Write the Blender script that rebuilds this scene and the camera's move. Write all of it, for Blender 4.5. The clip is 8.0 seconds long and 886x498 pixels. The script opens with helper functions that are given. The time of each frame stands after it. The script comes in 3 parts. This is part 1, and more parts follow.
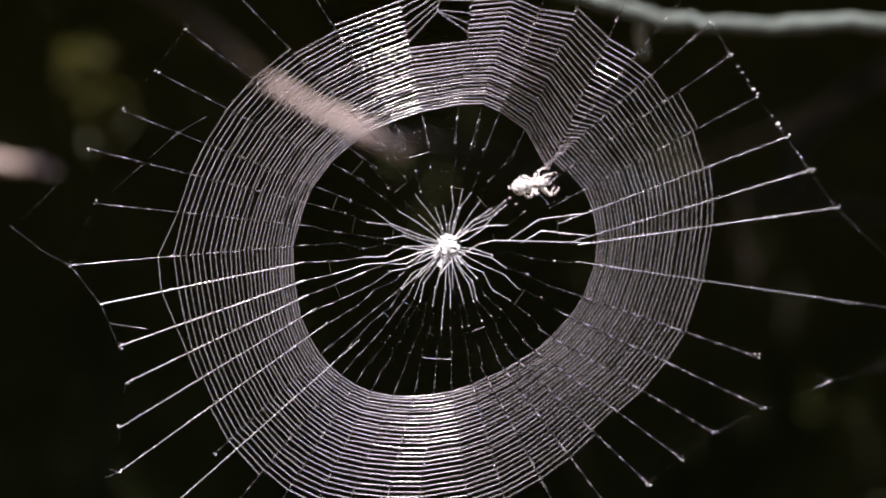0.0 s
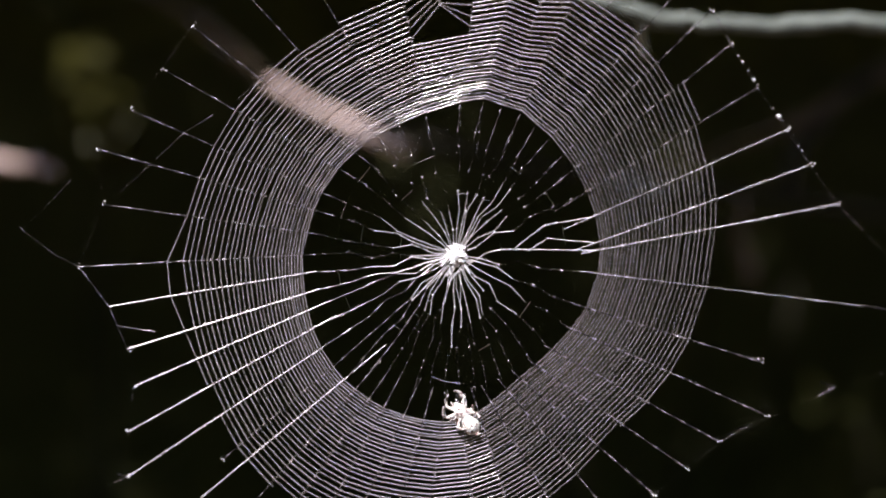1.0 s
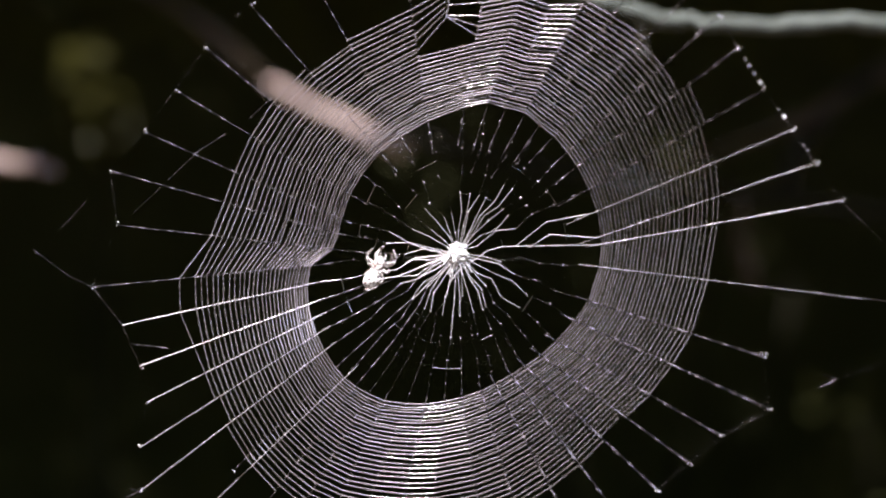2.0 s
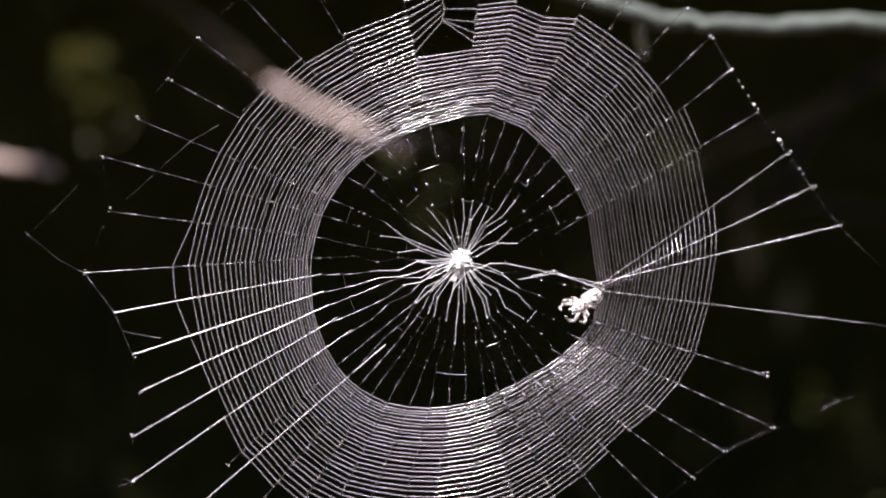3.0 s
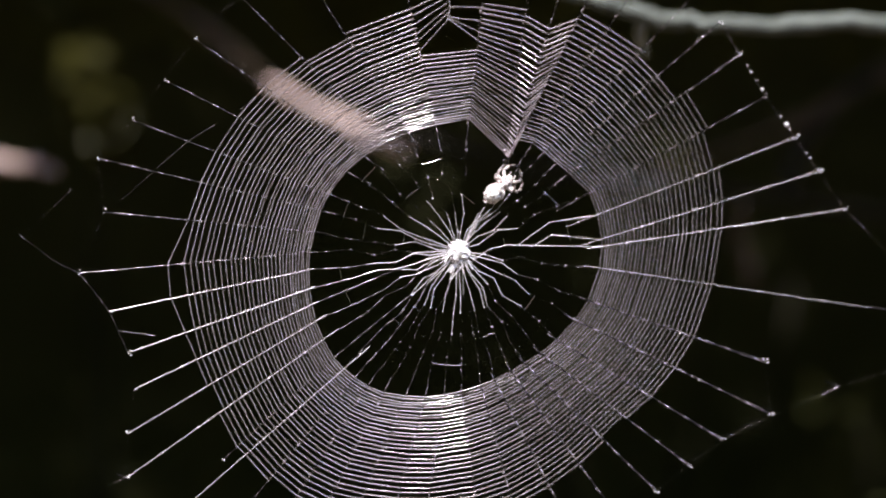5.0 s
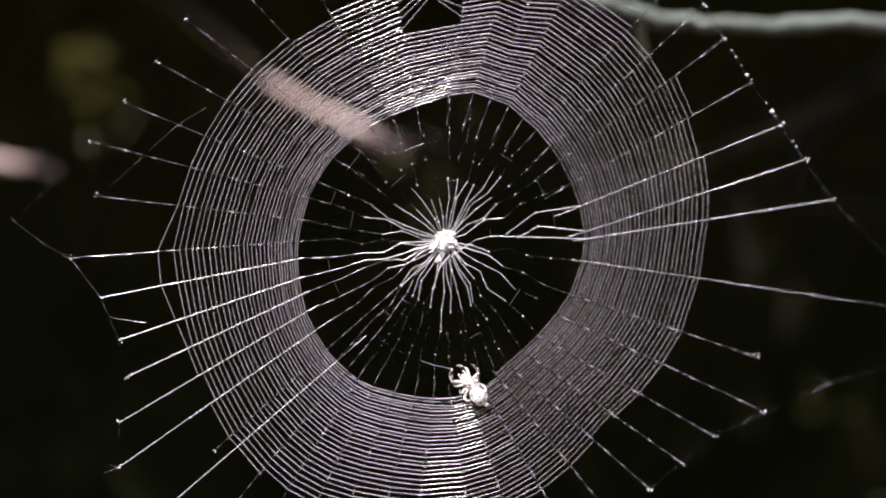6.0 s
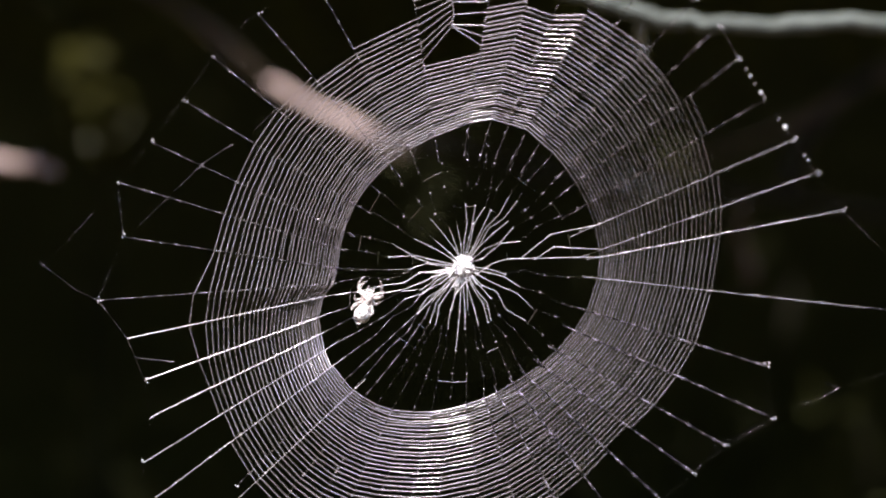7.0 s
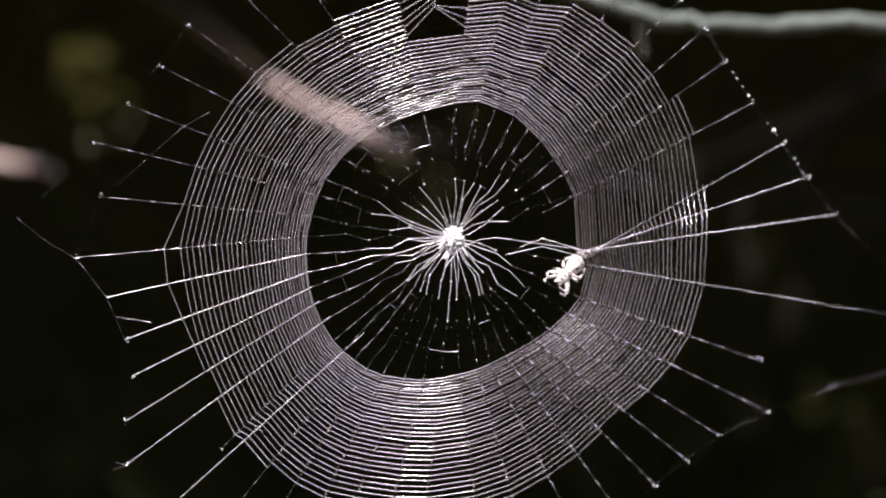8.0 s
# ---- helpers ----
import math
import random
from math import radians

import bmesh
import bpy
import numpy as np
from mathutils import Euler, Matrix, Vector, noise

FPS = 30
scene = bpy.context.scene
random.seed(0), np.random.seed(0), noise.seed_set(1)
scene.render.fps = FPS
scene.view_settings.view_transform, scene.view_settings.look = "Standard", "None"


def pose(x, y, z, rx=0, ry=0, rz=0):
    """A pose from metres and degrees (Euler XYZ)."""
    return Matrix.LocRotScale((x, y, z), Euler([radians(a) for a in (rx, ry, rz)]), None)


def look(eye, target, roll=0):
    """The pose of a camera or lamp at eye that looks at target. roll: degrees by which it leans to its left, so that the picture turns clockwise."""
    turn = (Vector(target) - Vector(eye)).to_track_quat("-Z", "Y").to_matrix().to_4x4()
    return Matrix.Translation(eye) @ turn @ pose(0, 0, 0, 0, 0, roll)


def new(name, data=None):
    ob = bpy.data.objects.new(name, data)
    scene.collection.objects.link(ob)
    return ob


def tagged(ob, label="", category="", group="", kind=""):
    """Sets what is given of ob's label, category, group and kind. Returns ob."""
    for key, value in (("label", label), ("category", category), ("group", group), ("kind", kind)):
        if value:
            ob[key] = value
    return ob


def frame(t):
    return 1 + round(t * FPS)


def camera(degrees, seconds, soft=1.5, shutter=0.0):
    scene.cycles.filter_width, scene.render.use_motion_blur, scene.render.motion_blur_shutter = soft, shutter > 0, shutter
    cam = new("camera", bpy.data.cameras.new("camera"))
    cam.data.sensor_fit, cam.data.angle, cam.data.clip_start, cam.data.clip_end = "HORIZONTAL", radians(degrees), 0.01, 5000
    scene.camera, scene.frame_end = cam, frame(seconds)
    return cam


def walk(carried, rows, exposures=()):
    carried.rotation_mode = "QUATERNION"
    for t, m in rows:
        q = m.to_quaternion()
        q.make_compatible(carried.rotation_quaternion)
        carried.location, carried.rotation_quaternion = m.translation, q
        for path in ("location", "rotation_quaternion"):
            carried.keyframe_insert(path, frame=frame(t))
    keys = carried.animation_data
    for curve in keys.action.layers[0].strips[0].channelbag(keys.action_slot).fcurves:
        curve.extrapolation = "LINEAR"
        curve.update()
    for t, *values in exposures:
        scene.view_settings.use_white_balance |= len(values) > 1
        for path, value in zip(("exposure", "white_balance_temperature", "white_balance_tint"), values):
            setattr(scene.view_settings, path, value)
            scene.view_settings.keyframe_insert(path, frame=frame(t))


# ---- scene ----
EYE_Z = 1.2            # height of the lens above the ground
WEB_Y = 0.4523         # distance of the web's plane
SECONDS = 8.0
cam = camera(40.0, SECONDS, soft=2.1)
cam.data.dof.use_dof = True
cam.data.dof.focus_distance = WEB_Y + 0.011
cam.data.dof.aperture_fstop = 2.9
STILL = look((0, 0, EYE_Z), (0, 1, EYE_Z))
walk(cam, [(0.0, STILL), (SECONDS, STILL)], exposures=[(0.0, 2.45), (SECONDS, 2.45)])

# ---- light ----
TO_SUN = Vector((-0.353, -0.36, 0.92)).normalized()
sun_data = bpy.data.lights.new("sun", "SUN")
sun_data.energy, sun_data.angle, sun_data.color = 2.0, radians(0.5), (1.0, 0.955, 0.93)
sun = new("sun", sun_data)
sun.matrix_basis = look((0, 0, 30), Vector((0, 0, 30)) - TO_SUN)
world = bpy.data.worlds.new("sky")
scene.world = world
world.use_nodes = True
sky = world.node_tree.nodes.new("ShaderNodeTexSky")
sky.sky_type, sky.sun_disc = "NISHITA", False
sky.sun_elevation = math.asin(TO_SUN.z)
sky.sun_rotation = math.atan2(TO_SUN.x, TO_SUN.y)
back = world.node_tree.nodes["Background"]
world.node_tree.links.new(sky.outputs[0], back.inputs[0])
back.inputs[1].default_value = 0.16


# ---- materials ----
def shader(name):
    m = bpy.data.materials.new(name)
    m.use_nodes = True
    return m, m.node_tree.nodes, m.node_tree.links, m.node_tree.nodes["Principled BSDF"]


def mottled(name, dark, light, scale, rough, bump=0.3, fine=6.0, specular=0.3, through_light=0.0, edges=(0.45, 0.95)):
    """A surface of two tones that mix at two scales, with fine relief."""
    m, n, l, p = shader(name)
    where = n.new("ShaderNodeTexCoord")
    big, small = n.new("ShaderNodeTexNoise"), n.new("ShaderNodeTexNoise")
    big.inputs["Scale"].default_value, small.inputs["Scale"].default_value = scale, scale * fine
    big.inputs["Detail"].default_value, small.inputs["Detail"].default_value = 5, 6
    mix = n.new("ShaderNodeMath")
    mix.operation = "MULTIPLY_ADD"
    mix.inputs[1].default_value = 0.45
    ramp = n.new("ShaderNodeValToRGB")
    ramp.color_ramp.elements[0].position, ramp.color_ramp.elements[1].position = edges
    ramp.color_ramp.elements[0].color, ramp.color_ramp.elements[1].color = (*dark, 1), (*light, 1)
    relief = n.new("ShaderNodeBump")
    relief.inputs["Strength"].default_value, relief.inputs["Distance"].default_value = bump, 0.002
    for tex in (big, small):
        l.new(where.outputs["Object"], tex.inputs["Vector"])
    l.new(small.outputs[0], mix.inputs[0])
    l.new(big.outputs[0], mix.inputs[2])
    l.new(mix.outputs[0], ramp.inputs[0])
    l.new(ramp.outputs[0], p.inputs["Base Color"])
    l.new(small.outputs[0], relief.inputs["Height"])
    l.new(relief.outputs[0], p.inputs["Normal"])
    p.inputs["Roughness"].default_value, p.inputs["Specular IOR Level"].default_value = rough, specular
    if through_light:
        thin = n.new("ShaderNodeBsdfTranslucent")
        l.new(ramp.outputs[0], thin.inputs[0])
        both = n.new("ShaderNodeMixShader")
        both.inputs[0].default_value = through_light
        l.new(p.outputs[0], both.inputs[1])
        l.new(thin.outputs[0], both.inputs[2])
        l.new(both.outputs[0], n["Material Output"].inputs[0])
    return m


def silk(name, tone, gloss, rough, spread, patchy=False, clear=0.0):
    """Silk: a pale thread body under a bright, narrow gloss that varies from piece to piece."""
    m, n, l, p = shader(name)
    n.remove(p)
    body, shine, both = n.new("ShaderNodeBsdfDiffuse"), n.new("ShaderNodeBsdfGlossy"), n.new("ShaderNodeMixShader")
    each, ramp = n.new("ShaderNodeObjectInfo"), n.new("ShaderNodeValToRGB")
    where, beads = n.new("ShaderNodeTexCoord"), n.new("ShaderNodeTexNoise")
    beads.inputs["Scale"].default_value = 350.0
    lo, hi = [c * (1 - spread) for c in tone], tone
    ramp.color_ramp.elements[0].color, ramp.color_ramp.elements[1].color = (*lo, 1), (*hi, 1)
    l.new(each.outputs["Random"], ramp.inputs[0])
    l.new(ramp.outputs[0], body.inputs[0])
    l.new(where.outputs["Object"], beads.inputs["Vector"])
    vary = n.new("ShaderNodeMapRange")
    vary.inputs[1].default_value, vary.inputs[2].default_value = 0.3, 0.7
    vary.inputs[3].default_value, vary.inputs[4].default_value = rough * 0.75, rough * 1.3
    l.new(beads.outputs[0], vary.inputs[0])
    l.new(vary.outputs[0], shine.inputs["Roughness"])
    shine.inputs[0].default_value = (1.0, 0.9, 0.95, 1)
    if patchy:      # glints painted as bright and dark dashes along the thread, millimetres long
        dashes, dash_tone = n.new("ShaderNodeTexNoise"), n.new("ShaderNodeValToRGB")
        dashes.inputs["Scale"].default_value, dashes.inputs["Detail"].default_value = 260.0, 3.0
        dash_tone.color_ramp.elements[0].position, dash_tone.color_ramp.elements[1].position = 0.47, 0.58
        dash_tone.color_ramp.elements[0].color, dash_tone.color_ramp.elements[1].color = (0.05, 0.045, 0.05, 1), (1.0, 0.9, 0.95, 1)
        l.new(where.outputs["Object"], dashes.inputs["Vector"])
        l.new(dashes.outputs[0], dash_tone.inputs[0])
        l.new(dash_tone.outputs[0], shine.inputs[0])
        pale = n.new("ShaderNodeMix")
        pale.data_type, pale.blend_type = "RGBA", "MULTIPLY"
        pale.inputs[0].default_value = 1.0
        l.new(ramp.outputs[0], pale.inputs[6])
        l.new(dash_tone.outputs[0], pale.inputs[7])
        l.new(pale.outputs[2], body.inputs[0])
    both.inputs[0].default_value = gloss
    l.new(body.outputs[0], both.inputs[1])
    l.new(shine.outputs[0], both.inputs[2])
    l.new(both.outputs[0], n["Material Output"].inputs[0])
    if clear:      # a thread that lets part of the light straight through
        lets, thread = n.new("ShaderNodeBsdfTransparent"), n.new("ShaderNodeMixShader")
        thread.inputs[0].default_value = clear
        l.new(both.outputs[0], thread.inputs[1])
        l.new(lets.outputs[0], thread.inputs[2])
        l.new(thread.outputs[0], n["Material Output"].inputs[0])
    return m


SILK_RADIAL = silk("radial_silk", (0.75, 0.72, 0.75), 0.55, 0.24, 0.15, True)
SILK_INNER = silk("twisted_silk", (0.97, 0.93, 0.95), 0.38, 0.32, 0.05)
SILK_SPIRAL = silk("sticky_silk", (0.735, 0.665, 0.71), 0.46, 0.17, 0.3, clear=0.25)
SILK_THIN = silk("thin_silk", (0.02, 0.02, 0.02), 0.8, 0.11, 0.4)
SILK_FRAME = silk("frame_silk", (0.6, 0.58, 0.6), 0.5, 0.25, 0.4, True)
SILK_HUB = silk("hub_silk", (0.95, 0.93, 0.95), 0.30, 0.4, 0.03)
# the spider's white patches are sun highlights painted over its red-brown colour
SPIDER_SHELL = mottled("spider_shell", (0.14, 0.06, 0.055), (0.80, 0.72, 0.70), 900, 0.3, 0.5, 2.5, 0.8, 0.0, (0.60, 0.72))
SPIDER_BELLY = mottled("spider_abdomen", (0.12, 0.055, 0.05), (0.92, 0.87, 0.85), 700, 0.3, 0.7, 2.5, 0.8, 0.0, (0.605, 0.725))
SPIDER_LEG = mottled("spider_leg", (0.10, 0.035, 0.03), (0.85, 0.76, 0.74), 800, 0.22, 0.6, 2.5, 0.9, 0.0, (0.605, 0.725))
SPIDER_EYE = mottled("spider_eye", (0.01, 0.01, 0.01), (0.02, 0.02, 0.02), 300, 0.1, 0.0, 4.0, 0.8)
BARK_PALE = mottled("bleached_bark", (0.52, 0.37, 0.34), (0.80, 0.61, 0.57), 55, 0.85, 0.8)
BARK_MOSS = mottled("mossy_bark", (0.08, 0.088, 0.078), (0.21, 0.23, 0.21), 60, 0.85, 0.8)
BARK_GREY = mottled("grey_bark", (0.22, 0.22, 0.20), (0.46, 0.47, 0.43), 60, 0.85, 0.8)
# darker copy of the brown bark, with shade painted into its colour
BARK_SHADED = mottled("shaded_bark", (0.012, 0.010, 0.007), (0.04, 0.032, 0.024), 30, 0.9, 0.8)
BARK_BROWN = mottled("brown_bark", (0.06, 0.045, 0.03), (0.16, 0.11, 0.08), 30, 0.9, 0.8)
LEAF_OLIVE = mottled("olive_leaf", (0.05, 0.049, 0.009), (0.10, 0.092, 0.018), 14, 0.5, 0.3, 5, 0.3, 0.3)
LEAF_GREEN = mottled("green_leaf", (0.09, 0.094, 0.022), (0.18, 0.175, 0.044), 12, 0.5, 0.3, 5, 0.3, 0.3)
LEAF_DARK = mottled("dark_leaf", (0.045, 0.05, 0.014), (0.10, 0.10, 0.03), 9, 0.6, 0.3, 5, 0.2, 0.15)
SOIL = mottled("leaf_litter", (0.025, 0.018, 0.012), (0.09, 0.065, 0.04), 5, 0.95, 0.8, 9)
THICKET = mottled("shaded_thicket", (0.09, 0.094, 0.042), (0.155, 0.155, 0.07), 1.5, 0.95, 0.8, 9)


# ---- mesh helpers ----
def tube(bm, pts, radii, sides=8, cap=True):
    """A tapering tube along pts."""
    pts = [Vector(p) for p in pts]
    if isinstance(radii, (int, float)):
        radii = [radii] * len(pts)
    rings, side = [], None
    for i, p in enumerate(pts):
        along = (pts[min(i + 1, len(pts) - 1)] - pts[max(i - 1, 0)]).normalized()
        if side is None:
            side = along.orthogonal().normalized()
        side = (side - along * side.dot(along)).normalized()
        up = along.cross(side)
        rings.append([bm.verts.new(p + radii[i] * (math.cos(a) * side + math.sin(a) * up))
                      for a in (2 * math.pi * k / sides for k in range(sides))])
    for a, b in zip(rings, rings[1:]):
        for k in range(sides):
            bm.faces.new((a[k], a[(k + 1) % sides], b[(k + 1) % sides], b[k]))
    if cap:
        bm.faces.new(list(reversed(rings[0])))
        bm.faces.new(rings[-1])


def egg(bm, centre, size, u=14, v=10, blunt=0.0):
    """A rounded body with its long axis along x; blunt swells its rear."""
    made = bmesh.ops.create_uvsphere(bm, u_segments=u, v_segments=v, radius=1.0)["verts"]
    for w in made:
        x, y, z = w.co
        k = 1 - blunt * x
        w.co = Vector(centre) + Vector((x * size[0], y * size[1] * k, z * size[2] * k))


def bead(bm, at, r):
    for w in bmesh.ops.create_icosphere(bm, subdivisions=1, radius=r)["verts"]:
        w.co += Vector(at)


def mesh_of(name, bm, material, smooth=True):
    me = bpy.data.meshes.new(name)
    bmesh.ops.recalc_face_normals(bm, faces=bm.faces)
    bm.to_mesh(me)
    bm.free()
    me.materials.append(material)
    if smooth:
        me.polygons.foreach_set("use_smooth", [True] * len(me.polygons))
    return me


def part(name, bm, material, parent, label="", smooth=True):
    ob = new(name, mesh_of(name, bm, material, smooth))
    ob.parent = parent
    if label:
        tagged(ob, label)
    return ob


def spot(x, y, depth):
    """The place at that depth which lies x, y millimetres right of and above the lens axis where that crosses the web."""
    k = depth / WEB_Y / 1000
    return Vector((x * k, depth, EYE_Z + y * k))


# ---- ground and distance ----
def ground():
    bm = bmesh.new()
    n, span = 60, 9.0
    grid = [[None] * (n + 1) for _ in range(n + 1)]
    for i in range(n + 1):
        for j in range(n + 1):
            x, y = (i / n - 0.5) * 2, (j / n - 0.5) * 2
            px = math.copysign(abs(x) ** 3, x) * 600 + x * span
            py = math.copysign(abs(y) ** 3, y) * 600 + y * span
            grid[i][j] = bm.verts.new((px, py, 0.06 * noise.noise((px, py, 3.0)) - 0.03))
    for i in range(n):
        for j in range(n):
            bm.faces.new((grid[i][j], grid[i + 1][j], grid[i + 1][j + 1], grid[i][j + 1]))
    ob = new("ground", mesh_of("ground", bm, SOIL))
    tagged(ob, "dark forest floor under leaf litter", "ground", kind="structure")


def thicket():
    """A ring of dense, shaded growth that closes the clearing."""
    bm = bmesh.new()
    n, rows = 96, 14
    rings = []
    for j in range(rows + 1):
        ring = []
        for i in range(n):
            a = 2 * math.pi * i / n
            z = -0.1 + 6.2 * j / rows
            r = 5.4 + 0.3 * noise.noise((math.cos(a) * 3, math.sin(a) * 3, z * 1.0)) + 0.12 * noise.noise((math.cos(a) * 11, math.sin(a) * 11, z * 2.6))
            ring.append(bm.verts.new((r * math.cos(a), r * math.sin(a), z)))
        rings.append(ring)
    for a, b in zip(rings, rings[1:]):
        for k in range(n):
            bm.faces.new((a[k], a[(k + 1) % n], b[(k + 1) % n], b[k]))
    ob = new("backdrop", mesh_of("backdrop", bm, THICKET))
    tagged(ob, "dense dark thicket in deep shade", "thicket", kind="structure")


def leaves(name, places, sizes, material, parent, label="", flat=0.5, seed=1):
    """Many small folded leaves as one mesh: each has two halves along a midrib."""
    rng = np.random.default_rng(seed)
    verts, faces = [], []
    for p, s in zip(places, sizes):
        d = Vector(rng.normal(size=3))
        d.z = d.z * flat - 0.3
        d.normalize()
        side = d.cross(Vector(rng.normal(size=3))).normalized()
        up = side.cross(d)
        w, fold = s * rng.uniform(0.26, 0.38), s * rng.uniform(0.02, 0.1)
        p = Vector(p)
        b = len(verts)
        for along, across, lift in ((0, 0, 0), (0.3, 0.8, 1), (0.62, 0.85, 1), (0.3, -0.8, 1), (0.62, -0.85, 1), (0.5, 0, 0), (1, 0, -0.5)):
            verts.append(p + d * (along * s) + side * (across * w) + up * (lift * fold))
        faces += [(b, b + 1, b + 5), (b + 1, b + 2, b + 5), (b + 2, b + 6, b + 5), (b, b + 5, b + 3), (b + 3, b + 5, b + 4), (b + 4, b + 5, b + 6)]
    me = bpy.data.meshes.new(name)
    me.from_pydata(verts, [], faces)
    me.materials.append(material)
    ob = new(name, me)
    ob.parent = parent
    if label:
        tagged(ob, label)
    return ob


# gaps left in the added crown to sunlight chosen spots: place in the clearing, radius
SUN_GAPS = [(spot(0, 0, WEB_Y), 0.24), (spot(-40, 51, 1.4), 0.045), (spot(-172, 32, 1.4), 0.08), (spot(120, 84, 0.66), 0.1), (spot(-127, 51, 2.2), 0.06), (spot(-128, -84, 2.4), 0.02), (spot(152, -82, 3.0), 0.045), (spot(-98, 93, 2.8), 0.0),
            (spot(-8, 92, 2.8), 0.0), (spot(45, 93, 2.8), -0.02), (spot(140, 91, 2.8), -0.015), (spot(-150, 92, 2.8), -0.01)]


def sunlit(p):
    for at, r in SUN_GAPS:
        v = Vector(p) - at
        if v.dot(TO_SUN) > 0 and (v - TO_SUN * v.dot(TO_SUN)).length < r + 0.06:
            return True
    return False


def unseen_shade_tree():
    """An unseen tree added beside the clearing; its crown keeps the background in the dark."""
    tree = tagged(new("unseen_shade_tree"), "unseen broad-leaved tree added to shade the clearing", "tree")
    tree.location = (2.6, 2.4, 0)
    base = Vector(tree.location)
    rng = random.Random(5)
    bm = bmesh.new()
    tube(bm, [(0, 0, -0.1), (0.03, 0.02, 0.9), (-0.05, 0.05, 1.9), (-0.1, 0, 3.0), (-0.15, 0.1, 4.6)], [0.2, 0.15, 0.13, 0.11, 0.04], 14)
    part("trunk", bm, BARK_BROWN, tree)
    for k in range(7):
        a = math.pi * (0.62 + 0.13 * k)
        z = 2.7 + 0.2 * k
        reach = 2.2 + 0.5 * rng.random()
        bm = bmesh.new()
        tube(bm, [(-0.1, 0, z - 0.3), (math.cos(a) * reach * 0.4, math.sin(a) * reach * 0.4, z + 0.25), (math.cos(a) * reach, math.sin(a) * reach, z + 0.4)], [0.06, 0.045, 0.012], 8)
        part("limb", bm, BARK_BROWN, tree)
    rng = np.random.default_rng(8)
    pts, sizes = [], []
    while len(pts) < 150000:
        p = Vector((rng.uniform(-5, 5.5), rng.uniform(-0.3, 6.4), rng.uniform(2.75, 4.1)))
        edge = ((p.x - 0.3) / 4.7) ** 2 + ((p.y - 2.9) / 3.5) ** 2
        if edge < 1 + 0.3 * noise.noise(p * 0.9) and not sunlit(p):
            pts.append(p - base)
            sizes.append(rng.uniform(0.07, 0.124))
    leaves("crown", pts, sizes, LEAF_DARK, tree, flat=0.35, seed=9)


def shrub(at, crown, stems, leaf, count, material, label, seed):
    """A shrub: stems from the ground and clumps of leaves; crown holds centres with radii."""
    ob = tagged(new("shrub"), label, "shrub", group="shrubs in the background")
    ob.location = at
    base = Vector(at)
    rng = np.random.default_rng(seed)
    for k in range(stems):
        c, r = crown[k % len(crown)]
        top = Vector(c) - base + Vector(rng.normal(size=3)) * r * 0.3
        foot = Vector((rng.normal() * 0.04, rng.normal() * 0.04, -0.05))
        mid = foot.lerp(top, 0.5) + Vector(rng.normal(size=3)) * 0.05
        bm = bmesh.new()
        tube(bm, [foot, foot.lerp(mid, 0.5) + Vector(rng.normal(size=3)) * 0.015, mid, mid.lerp(top, 0.6), top], [0.007, 0.006, 0.005, 0.003, 0.002], 6)
        part("stem", bm, BARK_SHADED, ob)
    pts, sizes = [], []
    for c, r in crown:
        for _ in range(int(count * r * r)):
            v = Vector(rng.normal(size=3)).normalized() * r * rng.uniform(0.3, 1.0) ** 0.6
            if noise.noise(v * (2.5 / r) + Vector(c)) > -0.3:
                pts.append(Vector(c) - base + v)
                sizes.append(leaf * rng.uniform(0.6, 1.2))
    leaves("crown", pts, sizes, material, ob, flat=0.8, seed=seed)


def crooked(rng, pts, r0, r1, knots=0.2, wobble=0.004, steps=5):
    """Points and radii of a crooked twig through pts."""
    out = []
    for a, b in zip(pts, pts[1:]):
        for k in range(steps):
            out.append(Vector(a).lerp(Vector(b), k / steps) + Vector(rng.normal(size=3)) * wobble * (k > 0))
    out.append(Vector(pts[-1]))
    n = len(out) - 1
    return out, [(r0 + (r1 - r0) * k / n) * (1 + knots * rng.normal() * 0.6) for k in range(n + 1)]


def bare_bush(name, foot, lead, branches, label, seed):
    """A bare woody plant: a stem that rises outside the view, and the branches that cross it."""
    ob = tagged(new(name), label, "bush")
    ob.location = foot
    base = Vector(foot)
    rng = np.random.default_rng(seed)
    bm = bmesh.new()
    p, r = crooked(rng, [(0, 0, -0.05)] + [Vector(q) - base for q in lead], 0.022, 0.008, 0.08, 0.006)
    tube(bm, p, r, 10)
    part("stem", bm, BARK_BROWN, ob)
    for pts, r0, r1, knots, mat, text in branches:
        bm = bmesh.new()
        p, r = crooked(rng, [Vector(q) - base for q in pts], r0, r1, knots, r0 * 0.25)
        tube(bm, p, r, 10)
        part("branch", bm, mat, ob, text)


